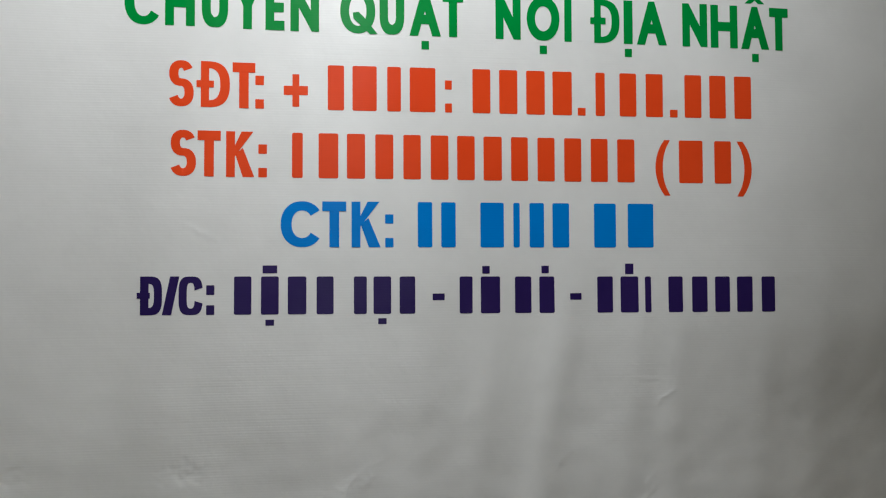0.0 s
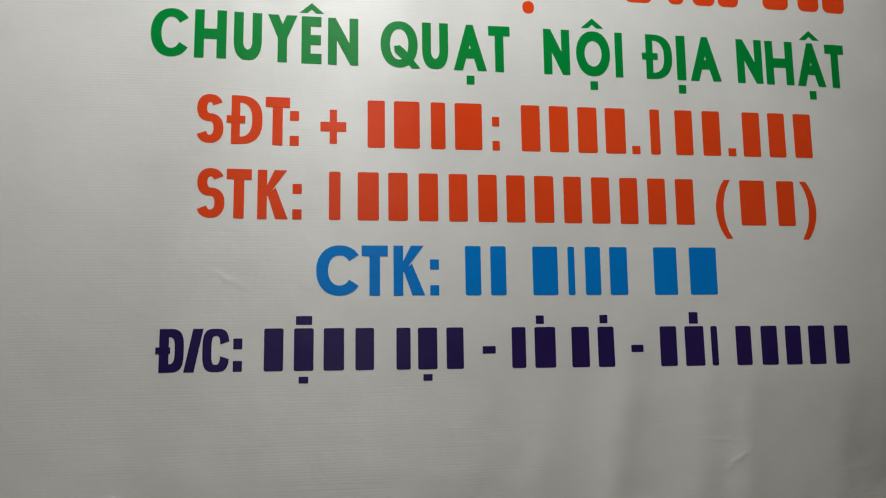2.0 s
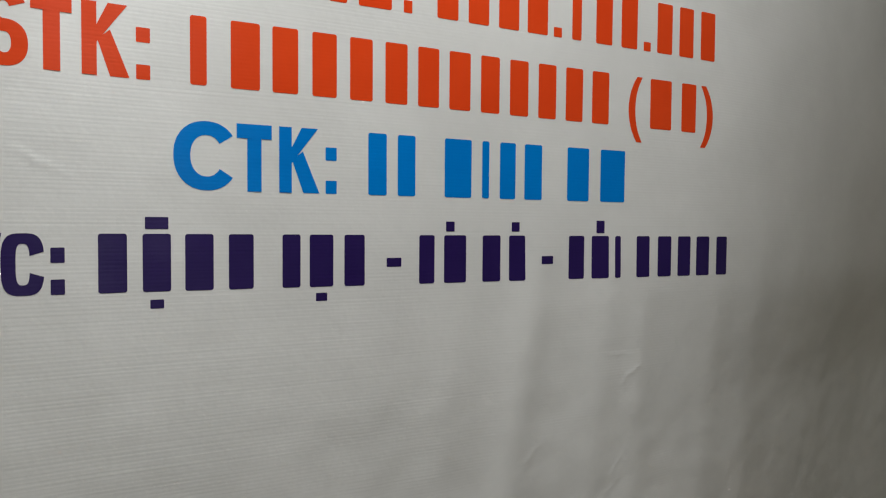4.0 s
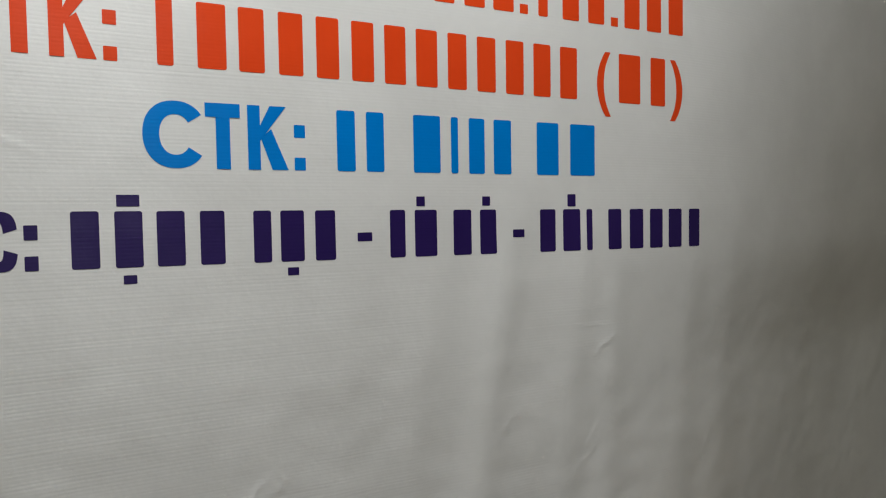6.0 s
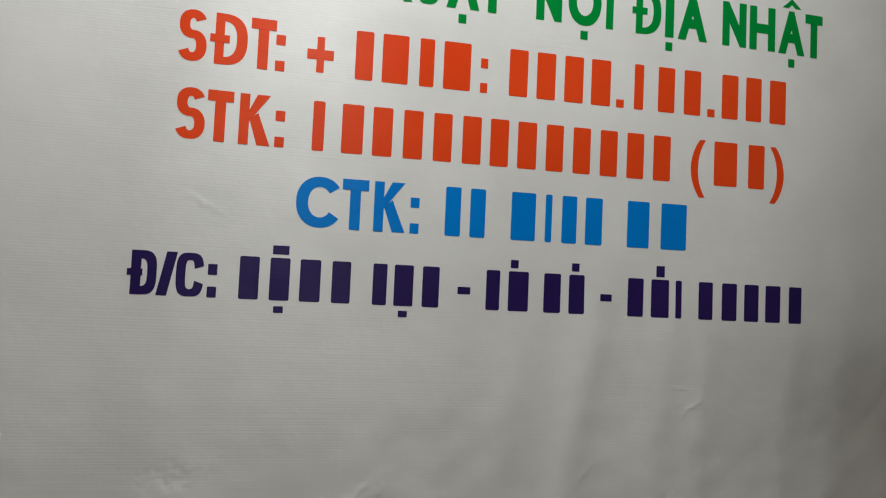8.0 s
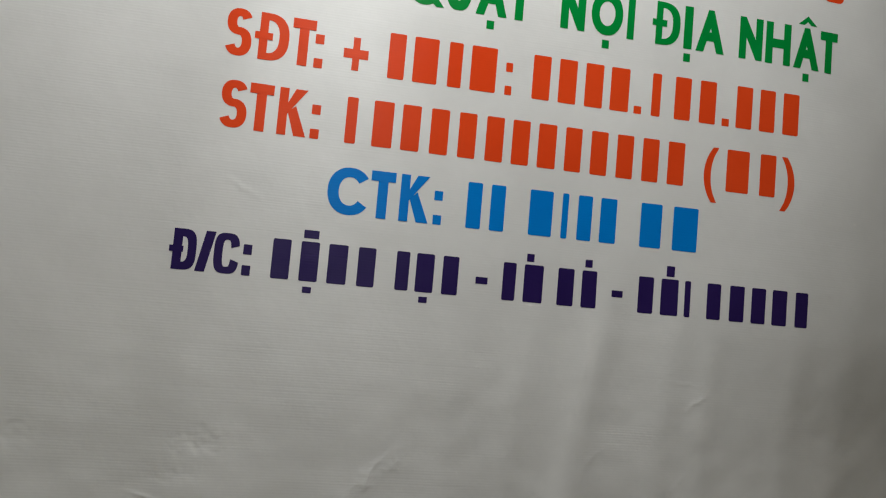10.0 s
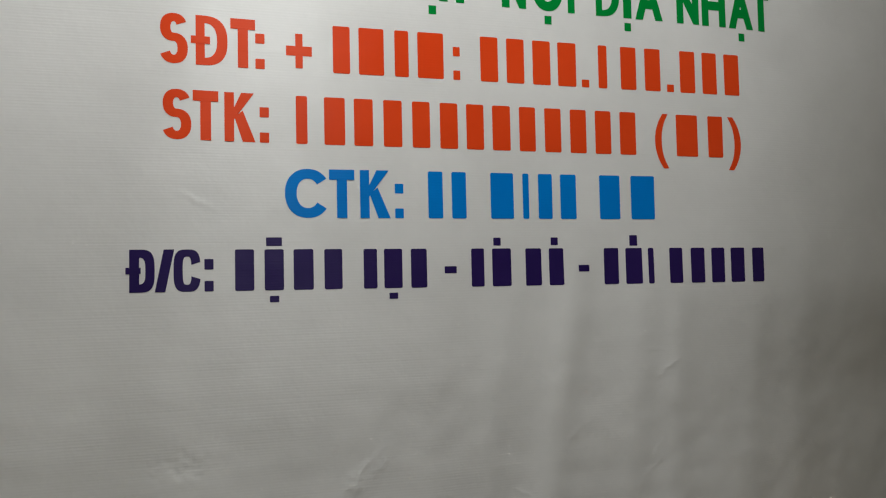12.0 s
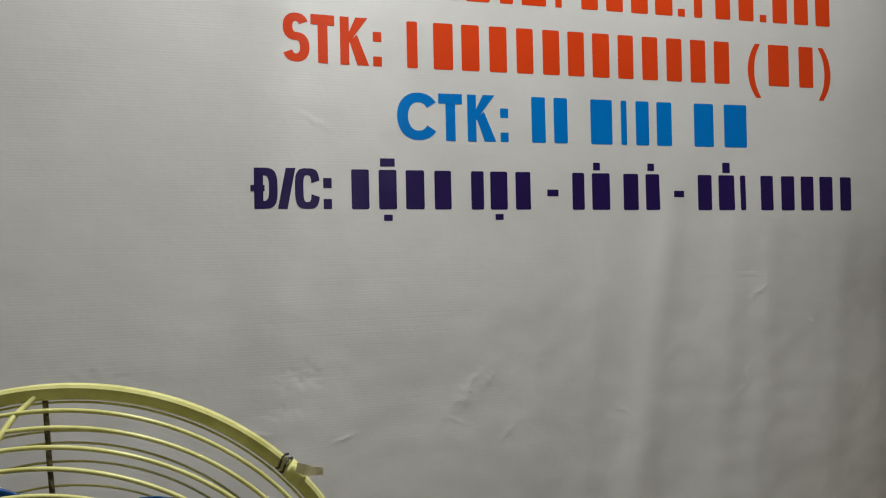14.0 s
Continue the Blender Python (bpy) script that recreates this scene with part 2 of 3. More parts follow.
# short creases: place, turn, half length, half width, height
CREASES = [
    (-0.290, 1.292, -25, 0.020, 0.0032, 0.0009),
    (-0.575, 0.930, -6, 0.038, 0.0160, -0.0014),
    (-0.312, 0.928, 8, 0.034, 0.0150, -0.0015),
    (-0.342, 0.881, 10, 0.030, 0.0100, -0.0006),
    (-0.256, 0.836, 14, 0.013, 0.0030, 0.0013),
    (-0.380, 0.852, -12, 0.017, 0.0030, 0.0013),
    (-0.068, 0.893, 41, 0.048, 0.0090, 0.0012),
    (-0.088, 0.850, -28, 0.016, 0.0040, 0.0008),
    (-0.004, 0.826, 42, 0.020, 0.0040, 0.0008),
    (0.267, 0.928, 35, 0.022, 0.0060, 0.0007),
    (0.184, 0.846, -30, 0.014, 0.0040, 0.0007),
    (0.424, 1.055, -2, 0.026, 0.0030, 0.0004),
    (0.440, 1.025, 35, 0.020, 0.0045, 0.0009),
    (0.412, 0.880, 58, 0.034, 0.0060, 0.0008),
    (0.674, 0.840, 65, 0.016, 0.0045, 0.0006),
    (0.675, 1.221, 20, 0.020, 0.0050, 0.0005),
]


def smooth(a, b, t):
    t = min(max((t - a) / (b - a), 0.0), 1.0)
    return t * t * (3 - 2 * t)


def proud(x, z):
    """How far the hanging cloth stands out from its flat plane, towards the room."""
    h = 0.0
    for at, slant, half, height, begin, full in FOLDS:
        d = (x - at - slant * (z - 1.0)) / half
        if abs(d) < 3.5:
            h += height * math.exp(-d * d) * smooth(begin, full, z)
    for cx, cz, turn, along, across, height in CREASES:
        dx, dz = x - cx, z - cz
        if abs(dx) < 4 * along and abs(dz) < 4 * along:
            dx += 0.5 * along * noise.noise((x * 45.0, z * 45.0, 3.0))
            dz += 0.8 * across * noise.noise((x * 60.0, z * 60.0, 7.0))
            c, s = math.cos(radians(turn)), math.sin(radians(turn))
            u, v = (c * dx + s * dz) / along, (c * dz - s * dx) / across
            v += 0.6 * noise.noise((x * 90.0, z * 110.0, 1.0))
            h += 0.7 * height * math.exp(-u * u - 1.2 * abs(v) ** 1.5)
    low = smooth(1.22, 0.80, z)
    # below the crease the cloth bends back along a sharp line
    d = x - 0.462 - 0.012 * noise.noise((z * 22.0, 1.0, 4.0))
    bend = 0.080 * (math.sqrt(d * d + 0.0001) + d)
    h -= bend / (1 + bend / 0.022) * smooth(1.17, 0.92, z)
    # the side of the cloth turns back towards the wall, more sharply low down
    d = max(x - 0.56 - 0.05 * (z - 1.2), 0.0)
    back = (0.29 - 0.13 * smooth(0.75, 1.75, z)) * (math.sqrt(d * d + 0.0361) - 0.19)
    h -= back / (1 + (back / 0.27) ** 4) ** 0.25
    h -= 0.27 * smooth(1.84, 2.02, z) ** 2 * smooth(1.05, 0.55, x)
    h += 0.0032 * noise.noise((x * 3.0, z * 1.3, 2.0))
    h += (0.0005 + 0.0012 * low) * noise.noise((x * 9.0, z * 7.0, 5.0))
    h += (0.00018 + 0.00055 * low) * noise.noise((x * 22.0, z * 26.0, 9.0))
    return h


def on_cloth(x, z, above=0.0):
    return (x, BANNER_Y - proud(x, z) - above, z)


banner = tagged(new("banner"), "white vinyl shop banner printed with coloured lettering, hung on the wall", "banner")
banner.location = (0.0, BANNER_Y, SHEET[2])
FLAT = Matrix.Translation((0.0, -BANNER_Y, -SHEET[2]))

STEP = 0.004


def spaced(lo, hi, fine):
    """Places from lo to hi, closer together within the stretch fine, where the cloth is creased."""
    places = [lo]
    while places[-1] < hi:
        places.append(places[-1] + (0.5 * STEP if fine[0] <= places[-1] < fine[1] else STEP))
    return places


across, upwards = spaced(SHEET[0], SHEET[1], (-0.43, 0.48)), spaced(SHEET[2], SHEET[3], (0.80, 1.06))
nx, nz = len(across) - 1, len(upwards) - 1
verts = [on_cloth(x, z) for z in upwards for x in across]
count = len(verts)
verts += [(x, y + 0.0006, z) for x, y, z in verts]
faces = []
for j in range(nz):
    for i in range(nx):
        a = j * (nx + 1) + i
        b, c, d = a + 1, a + nx + 2, a + nx + 1
        faces += [(a, b, c, d), (a + count, d + count, c + count, b + count)]
rim = [i for i in range(nx + 1)] + [j * (nx + 1) + nx for j in range(1, nz + 1)] + [nz * (nx + 1) + i for i in range(nx - 1, -1, -1)] + [j * (nx + 1) for j in range(nz - 1, 0, -1)]
faces += [(b, a, a + count, b + count) for a, b in zip(rim, rim[1:] + rim[:1])]
me = bpy.data.meshes.new("sheet")
me.from_pydata(verts, [], faces)
me.materials.append(WHITE)
me.polygons.foreach_set("use_smooth", [True] * len(me.polygons))
sheet = new("sheet", me)
sheet.parent, sheet.matrix_basis = banner, FLAT


def cut_fine(bm, step=0.008):
    """Cuts a flat shape in x and z so that it can follow the folds."""
    xs, zs = [v.co.x for v in bm.verts], [v.co.z for v in bm.verts]
    for lo, hi, axis in ((min(xs), max(xs), Vector((1, 0, 0))), (min(zs), max(zs), Vector((0, 0, 1)))):
        k = math.ceil(lo / step)
        while k * step < hi:
            bmesh.ops.bisect_plane(bm, geom=bm.verts[:] + bm.edges[:] + bm.faces[:], plane_co=axis * (k * step), plane_no=axis)
            k += 1


def printed(name, bm, mat, label=""):
    """Lays a flat shape in x and z onto the cloth as ink."""
    cut_fine(bm)
    for v in bm.verts:
        v.co = on_cloth(v.co.x, v.co.z, 0.00025 + v.co.y)
    bm.normal_update()
    for f in bm.faces:
        if f.normal.y > 0:
            f.normal_flip()
    return part(name, bm, mat, banner, label, at=FLAT)


GLYPHS = {}
THICK = 0.036


def glyph(ch):
    """A letter of the built-in font as flat points and faces, with its box."""
    if ch not in GLYPHS:
        data = bpy.data.curves.new("letter", "FONT")
        data.body, data.offset, data.resolution_u = ch, THICK, 6
        ob = new("letter", data)
        bpy.context.view_layer.update()
        me = ob.evaluated_get(bpy.context.evaluated_depsgraph_get()).to_mesh()
        points = [(v.co.x, v.co.y) for v in me.vertices]
        GLYPHS[ch] = points, [tuple(p.vertices) for p in me.polygons]
        bpy.data.objects.remove(ob)
    return GLYPHS[ch]


BASE = {"\u0110": "D", "\u00ca": "E", "\u1ea0": "A", "\u1ed8": "O", "\u1eca": "I", "\u1eac": "A"}
HATS, DOTS = "\u00ca\u1ed8\u1eac", "\u1ea0\u1ed8\u1eca\u1eac"


def flat_shape(bm, outline, layer=0.0):
    bm.faces.new([bm.verts.new((x, layer, z)) for x, z in outline])


def swept(bm, cx, cz, a, b, d, e, start, end, power, layer=0.0):
    """A bent stroke along part of a squarish ring: outer half axes a and b, thickness d sideways and e upwards."""
    last = None
    for k in range(41):
        t = radians(start + (end - start) * k / 40)
        c, s = math.cos(t), math.sin(t)
        u, v = math.copysign(abs(c) ** power, c), math.copysign(abs(s) ** power, s)
        pair = [bm.verts.new((cx + p * u, layer, cz + q * v)) for p, q in ((a, b), (a - d, b - e))]
        if last:
            bm.faces.new((last[0], pair[0], pair[1], last[1]))
        last = pair


def letter_c(x0, x1, z0, z1, stem):
    bm = bmesh.new()
    b, cz = (z1 - z0) / 2, (z0 + z1) / 2
    if x1 - x0 > 0.045:  # the round C of the large lines
        a = 0.54 * (x1 - x0)
        swept(bm, x0 + a, cz, a, b, 1.10 * stem, 0.95 * stem, 36, 324, 0.92)
    else:  # the narrow C of the small line
        a = 0.5 * (x1 - x0)
        swept(bm, x0 + a, cz, a, b, 0.80 * stem, 0.66 * stem, 13, 347, 0.60)
    return bm


def letter_d(x0, x1, z0, z1, stem):
    bm = bmesh.new()
    b, cz = (z1 - z0) / 2, (z0 + z1) / 2
    narrow = z1 - z0 < 0.065
    flat_shape(bm, [(x0, z0), (x0 + 0.85 * stem, z0), (x0 + 0.85 * stem, z1), (x0, z1)], 0.0001)
    cx = x0 + 0.80 * stem
    swept(bm, cx, cz, x1 - cx, b, (0.80 if narrow else 1.0) * stem, 0.75 * stem, 90, -90, 0.6 if narrow else 0.8)
    return bm


def letter_k(x0, x1, z0, z1, stem):
    bm = bmesh.new()
    h, w = z1 - z0, x1 - x0
    flat_shape(bm, [(x0, z0), (x0 + 0.92 * stem, z0), (x0 + 0.92 * stem, z1), (x0, z1)], 0.0002)
    flat_shape(bm, [(x0 + 0.8 * stem, z0 + 0.42 * h), (x1 - 0.04 * w, z1), (x1 - 0.04 * w - 1.22 * stem, z1), (x0 + 0.8 * stem, z0 + 0.64 * h)], 0.0001)
    flat_shape(bm, [(x0 + 0.95 * stem, z0 + 0.50 * h), (x1 - 1.22 * stem, z0), (x1, z0), (x0 + 1.75 * stem, z0 + 0.64 * h)])
    return bm


def letter_s(x0, x1, z0, z1, stem):
    bm = bmesh.new()
    e, cx, a = 0.82 * stem, (x0 + x1) / 2, (x1 - x0) / 2
    upper, lower = 0.24 * (z1 - z0 + e), 0.26 * (z1 - z0 + e)
    swept(bm, cx, z1 - upper, 0.95 * a, upper, 0.95 * stem, e, 22, 270, 0.88)
    swept(bm, cx, z0 + lower, a, lower, 0.95 * stem, e, 90, -158, 0.88)
    return bm


def letter_q(x0, x1, z0, z1, stem):
    bm = bmesh.new()
    w, h, cx, cz = x1 - x0, z1 - z0, (x0 + x1) / 2, (z0 + z1) / 2
    swept(bm, cx, cz, 0.49 * w, h / 2, 1.05 * stem, 0.92 * stem, 0, 360, 0.94)
    flat_shape(bm, [(cx - 0.14 * w, cz - 0.04 * h), (cx - 0.12 * w, cz - 0.17 * h), (x1 - 0.16 * w, z0 - 0.01 * h), (x1 + 0.05 * w, z0),
                    (cx + 0.16 * w, cz - 0.12 * h), (cx + 0.02 * w, cz - 0.02 * h)], 0.0002)
    return bm


def letter(ch, x0, x1, z0, z1, stem, mat, label):
    """One bold condensed capital in the box x0..x1, z0..z1, with its accents."""
    bm = bmesh.new()
    left = x0 + (0.13 * (x1 - x0) if ch == "\u0110" else 0.0)
    points, polys = glyph(BASE.get(ch, ch))
    xs, ys = [p[0] for p in points], [p[1] for p in points]
    wide, thin = max(xs) - min(xs), 0.098 + 2 * THICK
    if wide > 1.6 * thin and ch not in ":.":
        k = (x1 - left - stem) / (wide - thin)
        spread = max(stem - thin * k, 0.0)
        k = (x1 - left - spread) / wide
    else:
        k, spread = (x1 - left) / wide, 0.0
    copies = 1 + math.ceil(spread / (0.75 * thin * k)) if spread > 0 else 1
    if ch == "C":
        return printed("letter", letter_c(x0, x1, z0, z1, stem), mat, label)
    if ch == "K":
        return printed("letter", letter_k(x0, x1, z0, z1, stem), mat, label)
    if ch == "\u0110":
        bm.free()
        bm, copies = letter_d(left, x1, z0, z1, stem), 0
    if ch == "S":
        return printed("letter", letter_s(x0, x1, z0, z1, stem), mat, label)
    if ch == "Q":
        return printed("letter", letter_q(x0, x1, z0, z1, stem), mat, label)
    tall = (z1 - z0) / (max(ys) - min(ys))
    for n in range(copies):
        shift = left + (spread * n / (copies - 1) if copies > 1 else 0.0)
        vs = [bm.verts.new((shift + k * (x - min(xs)), 0.0001 * n, z0 + tall * (y - min(ys)))) for x, y in points]
        for poly in polys:
            try:
                bm.faces.new([vs[i] for i in poly])
            except ValueError:
                pass
    mid, h = (left + x1) / 2, z1 - z0
    if ch == "\u0110":
        flat_shape(bm, [(x0, z0 + 0.43 * h), (left + 0.45 * (x1 - left), z0 + 0.43 * h), (left + 0.45 * (x1 - left), z0 + 0.58 * h), (x0, z0 + 0.58 * h)], 0.0002)
    if ch in HATS:
        w = 0.018
        flat_shape(bm, [(mid - w, z1 + 0.07 * h), (mid - 0.35 * w, z1 + 0.07 * h), (mid, z1 + 0.15 * h), (mid, z1 + 0.29 * h)])
        flat_shape(bm, [(mid, z1 + 0.29 * h), (mid, z1 + 0.15 * h), (mid + 0.35 * w, z1 + 0.07 * h), (mid + w, z1 + 0.07 * h)])
    if ch in DOTS:
        flat_shape(bm, [(mid - 0.006, z0 - 0.30 * h), (mid + 0.006, z0 - 0.30 * h), (mid + 0.006, z0 - 0.11 * h), (mid - 0.006, z0 - 0.11 * h)])
    return printed("letter", bm, mat, label)


def bar(x0, x1, z0, z1, mat, label, round_by=0.0025):
    """A plain bar with rounded corners in place of a character."""
    r = min(round_by, 0.45 * (x1 - x0), 0.45 * (z1 - z0))
    outline = []
    for cx, cz, start in ((x1 - r, z1 - r, 0), (x0 + r, z1 - r, 90), (x0 + r, z0 + r, 180), (x1 - r, z0 + r, 270)):
        outline += [(cx + r * math.cos(radians(start + 22.5 * k)), cz + r * math.sin(radians(start + 22.5 * k))) for k in range(5)]
    bm = bmesh.new()
    flat_shape(bm, outline)
    return printed("bar", bm, mat, label)


def line(text, left, right, height, stem, mat, colour):
    """One line of print: entries of sign and its two sides; # is a plain bar. left, right: (x, height of the foot of the line)."""
    for entry in text.split():
        ch, x0, x1 = entry.split(",")
        x0, x1 = float(x0), float(x1)
        z = left[1] + (right[1] - left[1]) * ((x0 + x1) / 2 - left[0]) / (right[0] - left[0])
        if ch == "#":
            slim = 0.13 * (x1 - x0)
            bar(x0 + slim, x1 - slim, z, z + height, mat, colour + " printed bar")
        elif ch == ".":
            bar(x0, x1, z, z + 0.0125, mat, colour + " printed dot", 0.001)
        elif ch == "-":
            bar(x0, x1, z + 0.36 * height, z + 0.54 * height, mat, colour + " printed dash", 0.001)
        elif ch == ":":
            bar(x0, x1, z, z + 0.0145, mat, colour + " printed dot", 0.001)
            bar(x0, x1, z + 0.52 * height, z + 0.52 * height + 0.0145, mat, colour + " printed dot", 0.001)
        elif ch == "(" or ch == ")":
            letter(ch, x0, x1, z - 0.3 * height, z + height, 0.0, mat, colour + " printed bracket")
        elif ch == "+":
            letter(ch, x0, x1, z + 0.06 * height, z + 0.78 * height, 0.0115, mat, colour + " printed sign")
        else:
            letter(ch, x0, x1, z, z + height, stem, mat, colour + " printed letter")


line("C,-0.4020,-0.3500 H,-0.3420,-0.2980 U,-0.2880,-0.2490 Y,-0.2410,-0.1990 \xca,-0.1930,-0.1640 N,-0.1550,-0.1110 Q,-0.0790,-0.0230 U,-0.0170,0.0220 "
     "\u1ea0,0.0300,0.0800 T,0.0830,0.1160 N,0.1680,0.2090 \u1ed8,0.2190,0.2730 I,0.2810,0.2930 \u0110,0.3240,0.3730 \u1eca,0.3800,0.3950 A,0.4020,0.4530 "
     "N,0.4800,0.5230 H,0.5290,0.5760 \u1eac,0.5820,0.6320 T,0.6330,0.6670",
     (-0.341, 1.606), (0.649, 1.597), 0.0715, 0.0133, GREEN, "green")
line("S,-0.3360,-0.2990 \u0110,-0.2950,-0.2460 T,-0.2420,-0.2080 :,-0.2080,-0.1950 +,-0.1650,-0.1280 #,-0.1020,-0.0680 #,-0.0660,-0.0150 #,-0.0090,0.0200 "
     "#,0.0230,0.0780 :,0.0860,0.0970 #,0.1250,0.1640 #,0.1680,0.2080 #,0.2120,0.2530 #,0.2550,0.2980 .,0.3020,0.3150 #,0.3290,0.3500 "
     "#,0.3670,0.4050 #,0.4110,0.4500 .,0.4570,0.4700 #,0.4770,0.5160 #,0.5200,0.5580 #,0.5630,0.6030",
     (-0.335, 1.482), (0.601, 1.48), 0.0705, 0.0142, RED, "red")
line("S,-0.3330,-0.2950 T,-0.2930,-0.2590 K,-0.2510,-0.2090 :,-0.2030,-0.1900 #,-0.1550,-0.1330 #,-0.1170,-0.0760 #,-0.0730,-0.0350 #,-0.0290,0.0090 "
     "#,0.0150,0.0520 #,0.0580,0.0960 #,0.1000,0.1380 #,0.1420,0.1820 #,0.1870,0.2240 #,0.2300,0.2680 #,0.2740,0.3120 #,0.3180,0.3560 "
     "#,0.3620,0.4010 (,0.4310,0.4560 #,0.4640,0.5190 #,0.5270,0.5660 ),0.5710,0.5970",
     (-0.332, 1.376), (0.596, 1.372), 0.0700, 0.0142, RED, "red")
line("C,-0.1690,-0.1090 T,-0.1060,-0.0690 K,-0.0610,-0.0160 :,-0.0090,0.0040 #,0.0380,0.0690 #,0.0750,0.1060 #,0.1350,0.1860 #,0.1930,0.2070 "
     "#,0.2170,0.2490 #,0.2540,0.2910 #,0.3210,0.3700 #,0.3760,0.4340",
     (-0.168, 1.268), (0.434, 1.267), 0.0710, 0.0150, BLUE, "blue")
line("\u0110,-0.3800,-0.3430 /,-0.3430,-0.3180 C,-0.3190,-0.2840 :,-0.2790,-0.2670 #,-0.2430,-0.2080 #,-0.2030,-0.1670 #,-0.1630,-0.1250 #,-0.1190,-0.0840 "
     "#,-0.0610,-0.0340 #,-0.0320,0.0050 #,0.0090,0.0420 -,0.0650,0.0840 #,0.1040,0.1320 #,0.1360,0.1780 #,0.1920,0.2280 #,0.2320,0.2650 "
     "-,0.2860,0.3050 #,0.3270,0.3620 #,0.3650,0.4050 #,0.4090,0.4230 #,0.4460,0.4790 #,0.4860,0.5215 #,0.5255,0.5600 #,0.5630,0.6000 "
     "#,0.6070,0.6400",
     (-0.378, 1.1662), (0.64, 1.1608), 0.0580, 0.0148, INDIGO, "indigo")
# small bars where the last line carries accents above and below
for x, z0, z1, half in ((-0.185, 1.228, 1.240, 0.011), (-0.185, 1.1482, 1.1572, 0.0065), (-0.0135, 1.1485, 1.1575, 0.0065), (0.150, 1.226, 1.238, 0.006),
                        (0.246, 1.226, 1.238, 0.006), (0.385, 1.224, 1.241, 0.007)):
    bar(x - half, x + half, z0, z1, INDIGO, "indigo printed bar", 0.0008)
# the foot of the large red title above
for x0, x1 in ((0.120, 0.172), (0.190, 0.225), (0.300, 0.345), (0.371, 0.397), (0.412, 0.449), (0.454, 0.489), (0.531, 0.575), (0.592, 0.629), (0.636, 0.676)):
    bar(x0, x1, 1.7225, 1.835, RED, "red printed bar of the title", 0.010)
bar(0.137, 0.155, 1.696, 1.716, RED, "red printed dot", 0.008)

# ---------------------------------------------------------------- pedestal fan
FAN_AT = Vector((-0.5078, 0.7266, 0.7851))
FAN_R = 0.2218
fan = tagged(new("pedestal_fan"), "old pedestal fan with cream wire guard and blue blades", "fan")
fan.location = (FAN_AT.x + 0.013, FAN_AT.y + 0.12, 0.0)
facing = Vector((-0.1102, -0.9790, -0.1716)).normalized()
side = Vector((math.cos(-0.1121), math.sin(-0.1121), 0.0))
above = facing.cross(side)
if above.z < 0:
    side = -side
    above = facing.cross(side)
turn = Matrix((side, above, facing)).transposed().to_4x4()
HEAD = Matrix.Translation(FAN_AT - fan.location) @ turn @ Matrix.Scale(1.014, 4)  # z: out of the fan's face, y: up


def band(radius, thick, deep, segments=160, bevel=0.0018):
    """A flat-faced hoop round z."""
    outline = [(0, -deep + bevel), (0, deep - bevel), (-bevel, deep), (-thick + bevel, deep), (-thick, deep - bevel), (-thick, -deep + bevel), (-thick + bevel, -deep), (-bevel, -deep)]
    bm = bmesh.new()
    rows = []
    for k in range(segments):
        a = 2 * math.pi * k / segments
        r = radius + 0.0006 * math.sin(2 * a + 0.4)
        rows.append([bm.verts.new(((r + dr) * math.cos(a), (r + dr) * math.sin(a), h + 0.0005 * math.cos(3 * a))) for dr, h in outline])
    for k in range(segments):
        p, q = rows[k], rows[(k + 1) % segments]
        for n in range(len(outline)):
            m = (n + 1) % len(outline)
            bm.faces.new((p[n], q[n], q[m], p[m]))
    bmesh.ops.recalc_face_normals(bm, faces=bm.faces[:])
    return bm


part("rim", band(FAN_R, 0.0110, 0.004), CREAM, fan, at=HEAD)
for k, (r, h) in enumerate(((0.2093, 0.020), (0.2017, 0.030), (0.193, 0.041), (0.182, 0.051), (0.166, 0.058), (0.148, 0.063), (0.128, 0.067), (0.106, 0.069), (0.084, 0.070))):
    part("front_ring", ring(r, 0.0016, h, 128, 8, 0.0005, 0.9 * k), CREAM, fan, smooth=True, at=HEAD)
for k, (r, h) in enumerate(((0.2079, 0.0), (0.1886, 0.002), (0.1785, 0.003), (0.165, 0.005), (0.148, 0.006), (0.128, 0.008), (0.105, 0.008))):
    part("inner_ring", ring(r, 0.0009, h, 128, 8, 0.0006, 1.7 * k), CREAM, fan, smooth=True, at=HEAD)


def spoke_points(angle, front):
    a = radians(angle)
    if front:
        pairs = ((0.2145, 0.0), (0.208, 0.020), (0.200, 0.033), (0.192, 0.044), (0.180, 0.054), (0.150, 0.065), (0.110, 0.071), (0.050, 0.073))
    else:
        pairs = ((0.216, 0.0), (0.188, 0.004), (0.165, 0.007), (0.128, 0.010), (0.060, 0.010))
    return [(r * math.cos(a + 2.0 * h * front), r * math.sin(a + 2.0 * h * front), h) for r, h in pairs]


for angle in (93.4, 3.4, 183.4, 273.4):
    part("front_spoke", rod(spoke_points(angle, True), 0.0022), CREAM, fan, smooth=True, at=HEAD)
for angle in (92.2, 2.2, 182.2, 272.2):
    part("inner_spoke", rod(spoke_points(angle, False), 0.0020), RUST, fan, "rust-stained wire spoke", smooth=True, at=HEAD)
part("hub", lathe([(0, 0.040), (0.020, 0.038), (0.034, 0.030), (0.038, 0.012), (0, 0.012)]), BLADE, fan, smooth=True, at=HEAD)


